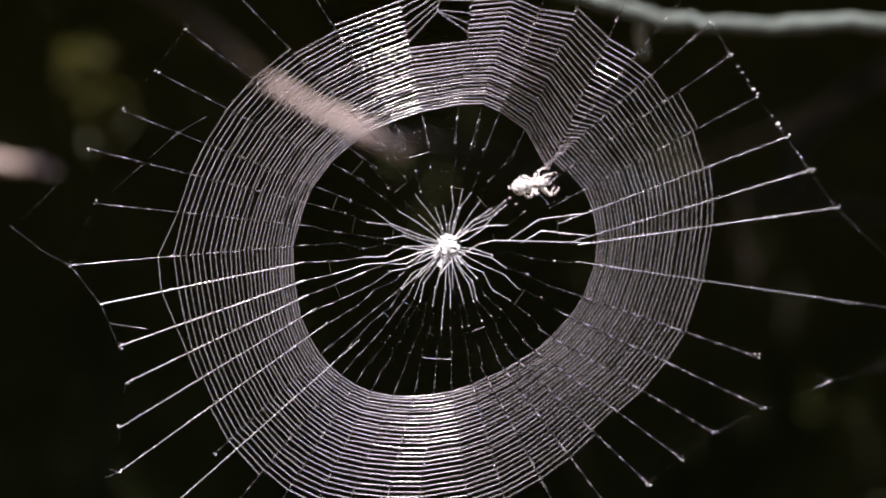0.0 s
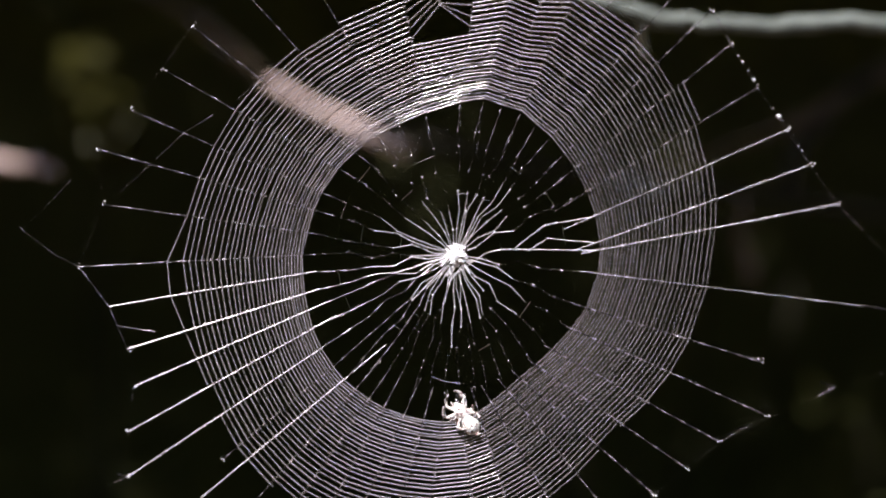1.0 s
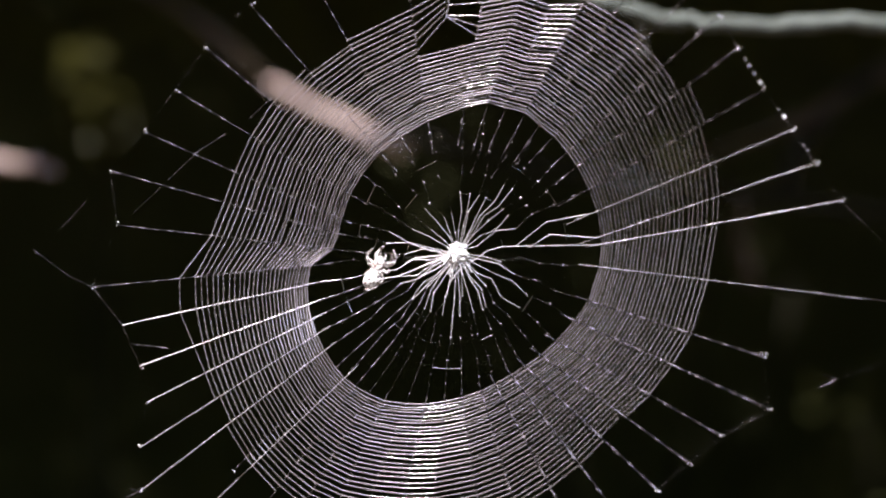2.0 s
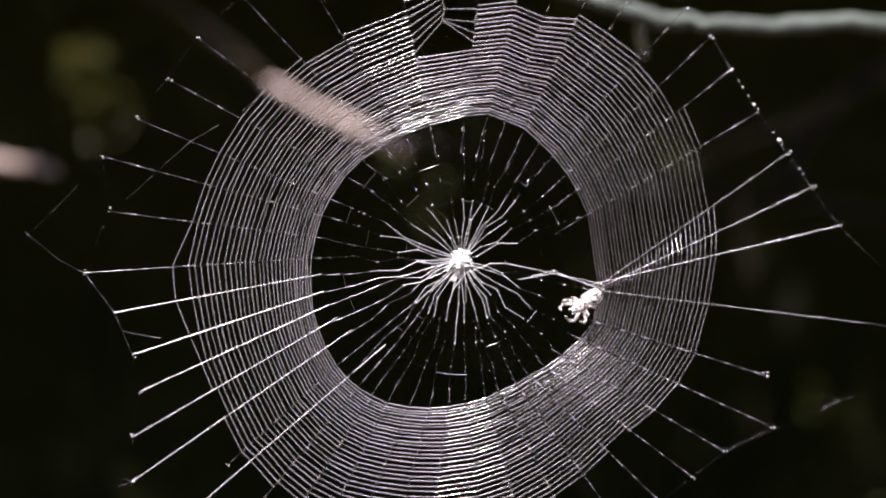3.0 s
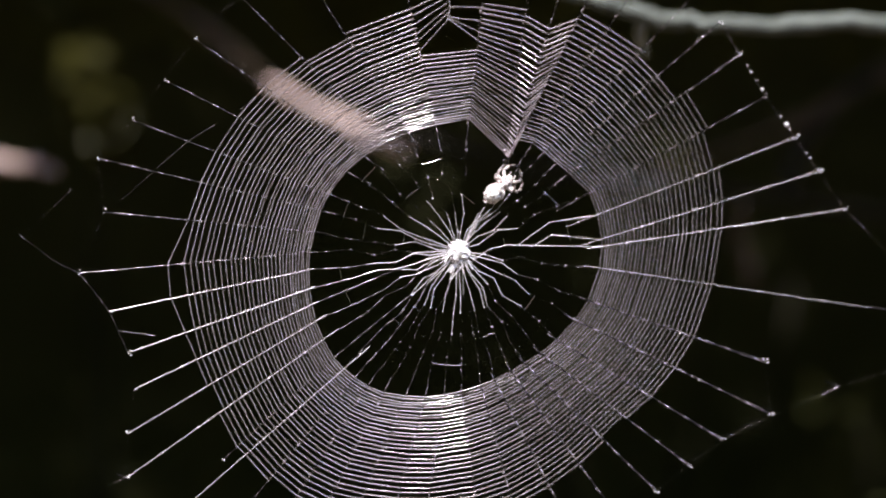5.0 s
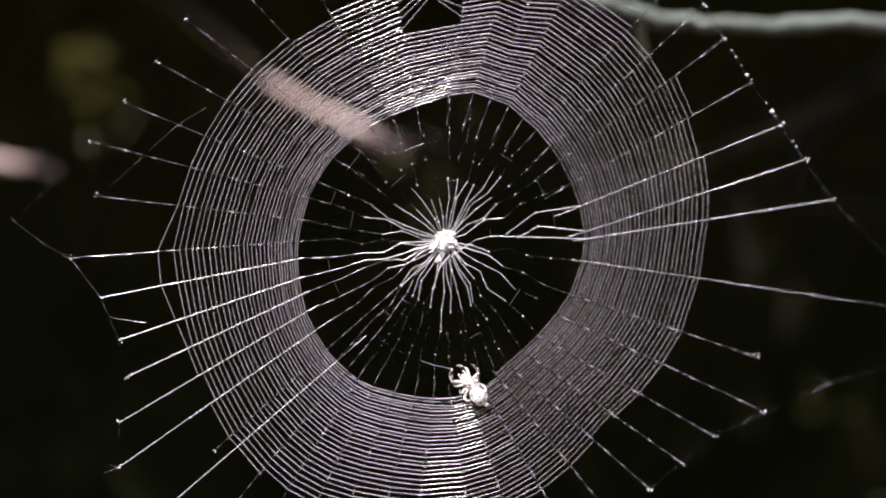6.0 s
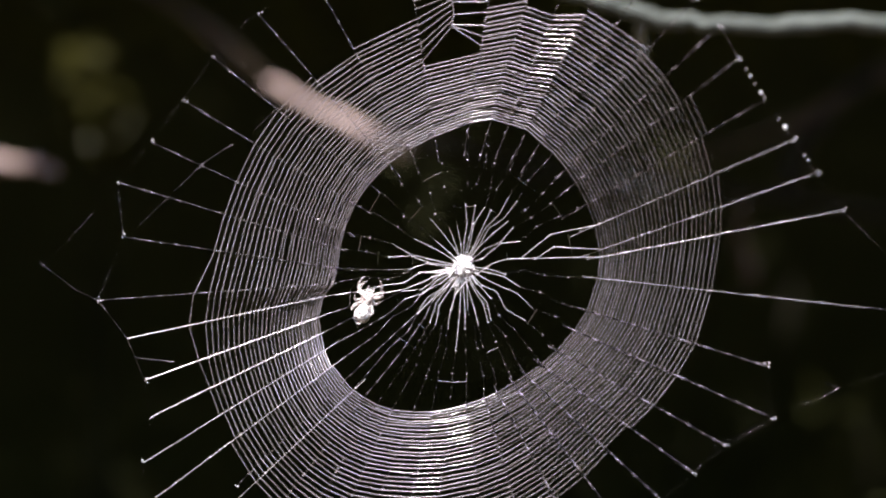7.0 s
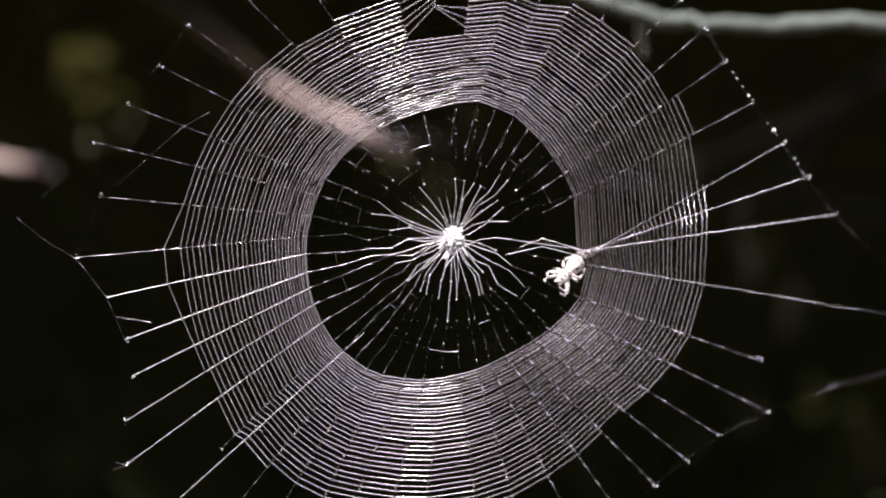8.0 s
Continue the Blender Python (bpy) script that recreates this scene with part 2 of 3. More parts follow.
def surroundings():
    ground()
    thicket()
    unseen_shade_tree()
    S = spot
    bare_bush("bare_bush", (-0.92, 1.4, 0), [S(-285, -60, 1.4), S(-275, 70, 1.42), S(-245, 160, 1.42)], [
        ([S(-262, 130, 1.42), S(-140, 112, 1.42), S(-88, 84, 1.41), S(-64, 62, 1.4)], 0.0045, 0.006, 0.15, BARK_BROWN, "brown branch with a bleached tip"),
        ([S(-66, 62.5, 1.4), S(-42, 50, 1.4), S(-26, 42, 1.4), S(-13, 37.5, 1.4)], 0.006, 0.0115, 0.1, BARK_PALE, "pale bleached end of a dead branch"),
        ([S(-270, 20, 1.4), S(-220, 30, 1.4), S(-168, 33, 1.4), S(-155, 31, 1.4), S(-143, 29, 1.4)], 0.011, 0.004, 0.1, BARK_PALE, "pale broken stub of a branch"),
        ([S(-92, 84, 1.41), S(-81, 76, 1.405), S(-74, 69, 1.4)], 0.008, 0.009, 0.1, BARK_BROWN, "swollen brown knot on the branch"),
    ], "leafless bush with pale dead branches", 21)
    bare_bush("bare_bush", (0.40, 0.66, 0), [S(265, -80, 0.66), S(258, 40, 0.66), S(245, 130, 0.66)], [
        ([S(259, 84, 0.66), S(165, 83, 0.66), S(130, 83.5, 0.66), S(96, 83, 0.66), S(77, 86, 0.66), S(62, 91, 0.66), S(44, 96, 0.66), S(20, 103, 0.66)], 0.0047, 0.0043, 0.22, BARK_MOSS, "grey knobbly branch"),
        ([S(74, 87, 0.66), S(73, 79, 0.665), S(75, 72, 0.67)], 0.0036, 0.002, 0.2, BARK_GREY, "short grey side twig"),
    ], "leafless grey bush with knobbly branches", 22)
    bare_bush("bare_bush", (0.98, 1.45, 0), [S(300, -80, 1.45), S(285, 20, 1.45), S(270, 110, 1.45)], [
        ([S(275, 95, 1.45), S(165, 70, 1.45), S(134, 42, 1.45), S(128, 22, 1.45)], 0.009, 0.010, 0.2, BARK_SHADED, "thin brown twig with shade-darkened bark"),
        ([S(285, 18, 1.45), S(190, 10, 1.45), S(116, 20, 1.45), S(75, 24, 1.44), S(35, 29, 1.43), S(5, 37, 1.42), S(-12, 42, 1.42)], 0.006, 0.006, 0.2, BARK_SHADED, "long branch with shade painted into its bark"),
        ([S(64, 25, 1.44), S(72, 24, 1.43), S(84, 22, 1.44)], 0.008, 0.008, 0.1, BARK_MOSS, "lighter grey stretch of the branch"),
        ([S(112, 20, 1.45), S(110, 5, 1.45), S(115, -14, 1.45)], 0.007, 0.010, 0.2, BARK_BROWN, "thin brown hanging twig"),
        ([S(277, 99, 1.45), S(165, 65, 1.45), S(130, 47, 1.44), S(100, 35, 1.44), S(70, 25, 1.44)], 0.006, 0.004, 0.2, BARK_BROWN, "slanting brown twig"),
    ], "leafless brown bush with long thin twigs", 23)
    shrub((-0.65, 2.2, 0), [(S(-131, 66, 2.2), 0.05), (S(-128, 52, 2.2), 0.06), (S(-125, 40, 2.2), 0.05)], 2, 0.03, 170000, LEAF_OLIVE, "olive-leaved shrub standing in the shade", 31)
    shrub((-0.62, 2.4, 0), [(S(-135, -84, 2.4), 0.2), (S(-100, -100, 2.4), 0.15)], 3, 0.035, 9000, LEAF_DARK, "low dark-leaved shrub standing in the shade", 32)
    shrub((1.0, 3.0, 0), [(S(150, -70, 3.0), 0.24), (S(165, -90, 3.0), 0.24), (S(125, -95, 3.0), 0.16)], 3, 0.04, 4500, LEAF_DARK, "low dark-green shrub standing in the shade", 33)
    shrub((0.45, 2.9, 0), [(S(-10, 86, 2.8), 0.16), (S(20, 84, 2.8), 0.16), (S(60, 92, 2.8), 0.15), (S(110, 92, 2.8), 0.13), (S(155, 92, 2.8), 0.14), (S(-45, 94, 2.8), 0.15), (S(-100, 95, 2.8), 0.14), (S(-150, 94, 2.8), 0.16)], 6, 0.05, 9000, LEAF_GREEN, "tall green shrub standing in the shade", 34)


# ---- the web: its plan at rest, in millimetres from the hub ----
START = 42.0     # degrees: where the spider is at the start; it goes round clockwise
TURNS = 29       # turns of sticky thread that hang at the start
LAID = 4         # turns begun while we watch
# the radial threads' bearings in the open middle, clockwise
BEARINGS = [35.5, 25.2, 15.4, 5.0, 1.9, -7.0, -21.1, -31.0, -42.5, -51.6, -59.8, -66.5, -74.4, -80.4, -88.4, -95.4, -102.5, -109.6, -117.4, -123.5, -129.0, -133.8,
            -139.5, -146.8, -154.1, -160.5, -166.5, -173.7, -180.4, 171.3, 162.4, 155.0, 143.7, 134.5, 123.8, 114.0, 102.6, 88.3, 79.8, 72.6, 65.2, 58.0, 50.9, 42.6]
# by how much each one has turned where it meets the frame
LEAN = [1.5, 3.4, 4.9, 8.9, 5.4, -0.2, 1.9, 3.9, 7.4, 9.1, 9.7, 7.9, 7.2, 3.4, 3.4, -1.6, -1.5, -2.2, 0.1, 0.0, -1.0, -3.7,
        0.3, 0.5, 2.1, 2.4, 2.2, 1.9, 2.0, 0.4, 1.1, 1.0, 4.0, 4.7, 5.2, 4.0, -1.0, -2.8, -2.3, -1.6, -0.2, 0.3, -1.3, 0.8]
# how far each one runs to the frame thread
REACH = [127.6, 127.5, 131, 135.6, 143, 152, 120, 130, 120, 116, 115, 117, 118, 118, 120, 122, 126, 134, 130, 134, 138, 162,
         103, 148, 139, 129.7, 127.6, 131, 141, 133, 140, 133, 130, 130, 130, 126, 122, 120, 122, 126, 126, 134, 132, 130]
# radial threads left without the painted glint dashes, and how stout they are
WHOLE = {-173.7: 1.05, -166.5: 1.45, -160.5: 1.2, -154.1: 1.05, -146.8: 0.9, -133.8: 0.9, -7.0: 0.55, 1.9: 0.75, 5.0: 0.55, 15.4: 0.55}
TORN_LEFT, TORN_RIGHT, JOINED = BEARINGS.index(102.6), BEARINGS.index(88.3), BEARINGS.index(-139.5)
# the sticky spiral's inner and outer edge every 15 degrees, counterclockwise from the right
INNER = [260, 260, 261, 266, 275, 281, 270, 254, 254, 257, 262, 266, 271, 281, 292, 300, 297, 279, 262, 248, 240, 242, 248, 255]
OUTER = [456, 474, 492, 512, 518, 495, 472, 470, 466, 472, 476, 484, 500, 500, 508, 528, 532, 505, 485, 462, 438, 420, 434, 446]
UNIT = 0.21      # millimetres in the tables' unit
COUNT = len(BEARINGS)
rng_web = np.random.default_rng(4)
ANGLE = np.radians(BEARINGS)
ANGLE_OUT = ANGLE + np.radians(LEAN)
WAY = np.stack([np.cos(ANGLE), np.sin(ANGLE)], 1)
WAY_OUT = np.stack([np.cos(ANGLE_OUT), np.sin(ANGLE_OUT)], 1)
FRACTION = ((START - np.array(BEARINGS)) % 360) / 360


def round_table(table, bearing):
    a = np.degrees(bearing) % 360
    return np.interp(a, np.arange(25) * 15.0, table + table[:1]) * UNIT


EDGE_IN, EDGE_OUT = round_table(INNER, ANGLE), round_table(OUTER, ANGLE_OUT)
ANCHOR = np.maximum(np.array(REACH, float), EDGE_OUT + 6)


def on_radial(i, r):
    """The point at r on radial thread i in the plan: straight out from the hub to the spiral's inner edge, from there straight to the frame."""
    if r <= EDGE_IN[i]:
        return WAY[i] * r
    k = (r - EDGE_IN[i]) / (ANCHOR[i] - EDGE_IN[i])
    return WAY[i] * EDGE_IN[i] * (1 - k) + WAY_OUT[i] * ANCHOR[i] * k


def spiral_radius(i, turn):
    """Distance from the hub at which that turn crosses radial thread i (COUNT + i is the next turn's crossing)."""
    turn, i = turn + i // COUNT, i % COUNT
    u = (turn + FRACTION[i]) / (TURNS - 0.4)
    u += (0.28 + 0.16 * max(0.0, -WAY[i, 0])) * (u - u * u)     # laid closer and closer, above all on the left
    r = EDGE_OUT[i] + (EDGE_IN[i] - EDGE_OUT[i]) * u + UNEVEN[i, turn] + RIPPLE.get(BEARINGS[i], 0.0) * (1.15 - 0.75 * u)
    return r + STRAY.get(BEARINGS[i], 0.0) * (turn == 0)


# unevenness that runs on from thread to thread, and a little that does not
drift = rng_web.normal(size=(TURNS + LAID + 3) * COUNT)
drift = np.convolve(drift, np.hanning(13) / 2.1, "same").reshape(-1, COUNT).T
THICK = 1 - 0.54 * np.clip(1.6 * np.cos(ANGLE + radians(15)), 0, 1) - 0.3 * np.clip(-1.3 * np.cos(ANGLE), 0, 1)      # finer thread on the right
UNEVEN = 0.1 * drift + rng_web.normal(size=drift.shape) * 0.1
# threads that hold the spiral further out or in than their neighbours
RIPPLE = {79.8: 1.7, 72.6: -1.3, 65.2: 1.2, 58.0: -1.0, 102.6: 0.6, -180.4: 0.8}
STRAY = {-180.4: 3.6, -173.7: 4.2, -166.5: 1.6}     # the outermost turn stands off here
# threads that run crooked through the open middle: distance along and how far they stand off, from the hub outwards
CROOKED = {15.4: [(22.2, -3.4), (35.4, 1.8)], 5.0: [(27.0, -0.9), (35.2, 3.2)], 1.9: [(-3.0, -8.6), (11.0, 0.3), (17.0, 1.6), (23.0, 1.4)]}
AUXILIARY = [16.5, 23.5, 31.5, 40.5]     # the temporary spiral's turns

# ---- how the web sways: time, x by x and z, z by x and z, the hub's place, and how much further the hub itself is drawn ----
SWAY_FIRST = [(0.0, 1.0057, 0.0074, 0.0, 0.973, 3.13, -2.07, -1.2, 3.4),
              (0.5, 0.9915, 0.0038, -0.0094, 0.9892, 6.68, -3.81, 0.4, 2.5),
              (1.0, 0.9968, 0.0006, 0.0031, 1.0081, 5.1, -2.21, -0.3, -0.0),
              (1.5, 0.9864, -0.0043, 0.027, 1.0094, 4.95, -1.83, -2.7, 2.1),
              (1.7, 0.979, 0.003, 0.0378, 0.999, 6.35, -3.43, -3.0, 3.6),
              (1.95, 0.981, 0.008, 0.039, 0.986, 8.2, -5.0, -3.0, 3.6),
              (2.4, 1.0, 0.008, 0.006, 0.979, 7.2, -5.8, -0.5, 2.9)]
SWAY_SECOND = [(2.8, 0.997, -0.0074, -0.011, 0.9645, 5.32, -5.43, -0.3, 4.6),
               (3.0, 0.9927, -0.0062, -0.0143, 0.9812, 6.58, -6.93, 0.2, 2.8),
               (3.5, 1.0, 0.0, 0.0, 1.0, 3.33, -3.55, 0.0, 0.0),
               (4.0, 0.9862, -0.0011, 0.0266, 1.0008, 6.05, -4.58, -2.8, 0.7),
               (4.2, 0.9758, -0.0027, 0.0369, 1.0011, 8.69, -6.0, -2.2, 2.4),
               (4.5, 0.984, 0.0151, 0.0366, 0.9831, 7.11, -2.82, -3.3, 4.1),
               (4.7, 0.992, 0.0209, 0.0291, 0.9761, 6.7, -2.61, -1.7, 3.9),
               (4.95, 1.0046, 0.012, 0.01, 0.979, 6.6, -4.1, -0.6, 3.2),
               (5.45, 0.998, -0.007, -0.011, 0.964, 4.3, -2.3, -0.2, 5.0)]
SWAY_THIRD = [(5.8, 1.0016, 0.0003, -0.0062, 1.0012, 2.88, -0.61, -0.8, 2.5),
              (6.0, 1.0009, -0.0008, -0.0024, 1.0062, 2.62, 0.21, -1.6, 2.7),
              (6.5, 0.9863, -0.0038, 0.0252, 1.0058, 6.47, -4.04, -2.6, 1.1),
              (6.8, 0.9767, -0.0014, 0.0355, 0.9941, 9.42, -8.21, -1.4, 1.7),
              (7.0, 0.9773, 0.0092, 0.0412, 0.9902, 9.65, -9.3, -2.2, 2.9),
              (7.5, 1.0031, 0.0063, 0.01, 0.981, 7.07, -5.19, -0.6, 2.9),
              (8.0, 0.9972, -0.0099, -0.0179, 0.9674, 4.09, -1.88, -0.2, 6.1)]
# how the frame warps besides, by x times z
WARP = [(0.0, 0.69, -1.12), (0.5, 0.34, 0.19), (1.0, 0.18, 0.48), (1.5, 0.73, -0.31), (1.7, 0.4, 0.04), (2.2, 0.6, 0.1), (2.8, -0.33, -1.75), (3.0, -0.53, -0.8), (3.5, 0.0, 0.0), (4.0, 0.09, -0.75),
        (4.2, 1.24, -0.58), (4.5, -0.39, 0.78), (4.7, -0.52, 1.02), (5.0, 0.6, 0.2), (5.5, -0.2, -1.0), (5.8, -0.31, 0.59), (6.0, -0.35, 0.69), (6.5, 0.51, -0.5), (6.8, 0.9, -0.76), (7.0, -0.41, -0.58), (7.5, 1.03, -0.37), (8.0, -0.27, -1.41)]
SWING = [(0.0, 0.0), (0.5, 0.04), (1.0, 0.02), (1.5, 0.09), (1.9, 0.10), (2.4, 0.05), (3.0, 0.04), (3.5, 0.08), (4.5, 0.07), (5.3, 0.0), (6.0, -0.05), (6.5, 0.09), (7.0, 0.11), (7.5, 0.07), (8.0, -0.05)]
# how the upper part turns besides: towards the lens on the right
TURN_TOP = [(0.0, 0.04), (0.5, 0.04), (1.0, 0.03), (1.5, -0.16), (1.9, -0.16), (2.5, 0.03), (3.0, 0.05), (3.5, 0.04), (4.0, -0.16), (4.5, -0.16), (5.0, -0.04), (5.5, 0.03),
            (6.0, 0.05), (6.5, -0.16), (7.0, -0.16), (7.5, -0.03), (8.0, 0.03)]
# and the lower part
TURN_LOW = [(0.0, 0.03), (0.5, 0.10), (1.0, 0.15), (1.5, -0.24), (1.9, -0.2), (2.5, 0.02), (3.0, 0.10), (3.5, 0.12), (4.0, -0.24), (4.5, -0.2), (5.0, 0.0), (5.5, 0.08),
            (6.0, 0.13), (6.5, -0.24), (7.0, -0.16), (7.5, -0.05), (8.0, 0.07)]
# the spider's way, in millimetres right of and above the lens axis: time, x, z; one list a round
ROUND_1 = [(0.0, 33.8, 24.4), (0.2, 46.6, 6.1), (0.4, 50.8, -15.1), (0.5, 46.0, -28.8), (0.6, 37.2, -35.9), (0.8, 24.6, -51.7), (1.0, 7.6, -61.7), (1.2, -8.6, -65.9),
           (1.4, -27.3, -60.7), (1.5, -30.9, -51.9), (1.7, -37.4, -36.5), (1.9, -31.0, -19.0), (2.1, -17.0, 4.5), (2.3, 0.5, 24.5), (2.4, 16.5, 22.5), (2.5, 26.5, 23.5)]
ROUND_2 = [(2.65, 38.0, 16.0), (2.8, 47.7, 4.0), (3.0, 52.5, -20.2), (3.2, 35.5, -44.7), (3.4, 18.7, -55.0), (3.5, 8.6, -56.9), (3.6, -1.7, -58.4), (3.8, -21.2, -56.7), (4.0, -30.0, -48.6),
           (4.2, -33.2, -41.8), (4.4, -33.2, -16.0), (4.5, -30.2, -7.1), (4.6, -24.6, 5.2), (4.7, -16.6, 16.6), (4.85, 0.0, 25.3), (4.95, 15.5, 22.7), (5.05, 27.0, 24.0)]
ROUND_3 = [(5.25, 40.7, 12.8), (5.35, 45.5, 3.0), (5.45, 47.5, -8.5), (5.62, 39.0, -27.0), (5.8, 24.6, -43.9), (6.0, 10.5, -51.0), (6.2, -6.9, -60.1), (6.4, -22.9, -51.2), (6.5, -26.0, -50.2), (6.6, -29.0, -44.7),
           (6.8, -31.5, -38.0), (7.0, -28.6, -19.7), (7.2, -16.2, 4.4), (7.4, 0.0, 25.6), (7.5, 17.4, 22.7), (7.6, 27.1, 23.9), (7.8, 40.7, 12.8), (7.9, 44.9, 2.7), (8.0, 46.4, -8.6)]
STEP = 0.1
CLOCK = np.arange(int(SECONDS / STEP) + 1) * STEP


def glide(rows, t):
    """The rows' values at t, along a smooth curve through them."""
    rows = np.array(rows, float)
    times, v = rows[:, 0], rows[:, 1:]
    i = int(min(max(np.searchsorted(times, t, side="right") - 1, 0), len(times) - 2))
    h = times[i + 1] - times[i]
    u = (t - times[i]) / h

    def slope(j):
        a, b = max(j - 1, 0), min(j + 1, len(times) - 1)
        return (v[b] - v[a]) / (times[b] - times[a]) * h

    return ((2 * u ** 3 - 3 * u * u + 1) * v[i] + (u ** 3 - 2 * u * u + u) * slope(i)
            + (3 * u * u - 2 * u ** 3) * v[i + 1] + (u ** 3 - u * u) * slope(i + 1))


SWAY_ALL = SWAY_FIRST + SWAY_SECOND + SWAY_THIRD
SPIDER_WAY = ROUND_1 + ROUND_2 + ROUND_3
SWAYS = np.array([glide(SWAY_ALL, t) for t in CLOCK])
WARPS = np.array([glide(WARP, t) for t in CLOCK]) / 1e4
SWINGS = np.array([glide(SWING, t)[0] for t in CLOCK])
TURNS_TOP = np.array([glide(TURN_TOP, t)[0] for t in CLOCK])
TURNS_LOW = np.array([glide(TURN_LOW, t)[0] for t in CLOCK])
SPIDER_AT = np.array([glide(SPIDER_WAY, t) for t in CLOCK])
HUB_AT = SWAYS[:, 4:6] + SWAYS[:, 6:8]
SPIDER_BEARING = np.arctan2(*(SPIDER_AT - HUB_AT).T[::-1])
PROGRESS = (START - np.degrees(np.unwrap(SPIDER_BEARING))) / 360      # rounds gone since the start
PROGRESS -= PROGRESS[0]
# the spider's weight drags the threads round it down
gap_angle = (ANGLE[None] - SPIDER_BEARING[:, None] + math.pi) % (2 * math.pi) - math.pi
DRAG = np.exp(-(gap_angle / radians(24)) ** 2) * (2.0 + 4.0 * np.clip(-np.sin(SPIDER_BEARING), 0, 1))[:, None]
low_left = np.clip(1.3 - np.abs(np.degrees(SPIDER_BEARING) + 128) / 30, 0, 1)[:, None]
beside = gap_angle + radians(10)
DEEP = 5.0 * (1 - low_left) * np.clip(1 + np.cos(SPIDER_BEARING), 0, 1)[:, None] * np.exp(-(gap_angle / radians(24)) ** 2) + 6.5 * low_left * np.exp(-(beside / np.where(beside < 0, radians(42), radians(16))) ** 2)
# on the left it stands in front of the web and pushes it back: steeply below itself, slowly falling off above
rise = 1 / (1 + np.exp((gap_angle - radians(8)) / radians(6)))
fall = np.cos(math.pi / 2 * np.clip((-gap_angle - radians(10)) / radians(80), 0, 1)) ** 2
DEEP += np.clip(-2.5 * np.cos(SPIDER_BEARING) - 1.6, 0, 1)[:, None] * (20.0 * rise * fall - 7.0 * np.exp(-(gap_angle / radians(70)) ** 2))
# and it draws the threads it has just passed towards itself, those above it more widely
EDGE_AT = np.stack([SWAYS[:, None, 0] * WAY[:, 0] * EDGE_IN + SWAYS[:, None, 1] * WAY[:, 1] * EDGE_IN + SWAYS[:, None, 4],
                    SWAYS[:, None, 2] * WAY[:, 0] * EDGE_IN + SWAYS[:, None, 3] * WAY[:, 1] * EDGE_IN + SWAYS[:, None, 5]], 2)
TO_SPIDER = SPIDER_AT[:, None] - EDGE_AT
ABOVE = np.clip(0.3 - TO_SPIDER[:, :, 1] / 10, 0.0, 1.0)
FIRM = np.clip(0.5 + 1.2 * np.cos(SPIDER_BEARING - radians(60)), 0, 1)[:, None]
held_at = gap_angle - np.radians(18 + 11 * np.clip((42 - np.degrees(SPIDER_BEARING)) / 58, 0, 1))[:, None]
EASE = 1 - 0.52 * np.clip((np.degrees(SPIDER_BEARING) - 48) / 16, 0, 1)[:, None]      # it holds more loosely at the top
GRIP_HARD = 0.93 * EASE * FIRM * np.where(held_at < 0, np.exp(-(held_at / radians(8.5)) ** 2), np.exp(-(held_at / radians(9.5)) ** 6))
GRIP_WIDE = (1 - 0.8 * np.clip(-1.4 * np.sin(SPIDER_BEARING) - 0.4, 0, 1))[:, None] * (0.5 - 0.32 * FIRM) * ABOVE * np.exp(-(gap_angle / radians(50)) ** 2)
REACHED = SPIDER_AT + 9.0 * np.stack([np.cos(SPIDER_BEARING), np.sin(SPIDER_BEARING)], 1)     # its hind feet
DEEPER = 12.0 * EASE * FIRM * np.exp(-((held_at - radians(5)) / radians(6)) ** 2)     # the held threads are pushed back
on_left = np.clip(-np.cos(SPIDER_BEARING), 0, 1)[:, None]
GRIP_WIDE *= 1 - on_left + on_left * 1.15 / (1 + np.exp((gap_angle + radians(15)) / radians(6)))
PULL_WIDE = TO_SPIDER * GRIP_WIDE[:, :, None]
PULL_HARD = (REACHED[:, None] - EDGE_AT) * GRIP_HARD[:, :, None]


CONE = 13.0      # how far the hub lies behind the frame, millimetres
TILT = -0.12     # and how the web stands: its right side is nearer


def hang(i, r):
    """Where the point at r on radial thread i hangs at each step of the clock: x, z in the web's plane and depth, millimetres."""
    p = on_radial(i, r)
    flat = np.stack([SWAYS[:, 0] * p[0] + SWAYS[:, 1] * p[1] + SWAYS[:, 4], SWAYS[:, 2] * p[0] + SWAYS[:, 3] * p[1] + SWAYS[:, 5]], 1)
    a, e = ANCHOR[i], EDGE_IN[i]
    flat = flat + WARPS * (p[0] * p[1]) + SWAYS[:, 6:8] * max(0.0, 1 - (r / a) ** 2)
    k = ((a - r) / (a - e)) ** 0.7 if r > e else (r / e) ** 1.5
    flat[:, 1] -= DRAG[:, i] * k
    flat = flat + PULL_HARD[:, i] * ((a - r) / (a - e) if r > e else k) + PULL_WIDE[:, i] * (max(0.0, (a - r) / (a - e)) ** 0.4 if r > e else k)
    return np.concatenate([flat, (TILT * p[0] + SWINGS * p[0] * min(1.5, max(-0.6, 0.5 - p[1] / 80)) + p[0] * (TURNS_TOP * max(0.0, p[1]) + TURNS_LOW * max(0.0, -p[1])) / 80 + 0.09 * min(0.0, p[1]) * math.tanh(p[0] / 50) + 0.045 * min(0.0, p[0]) + DEEP[:, i] * k + DEEPER[:, i] * ((a - r) / (a - e) if r > e else k) + CONE * (1 - r / 134))[:, None]], 1)


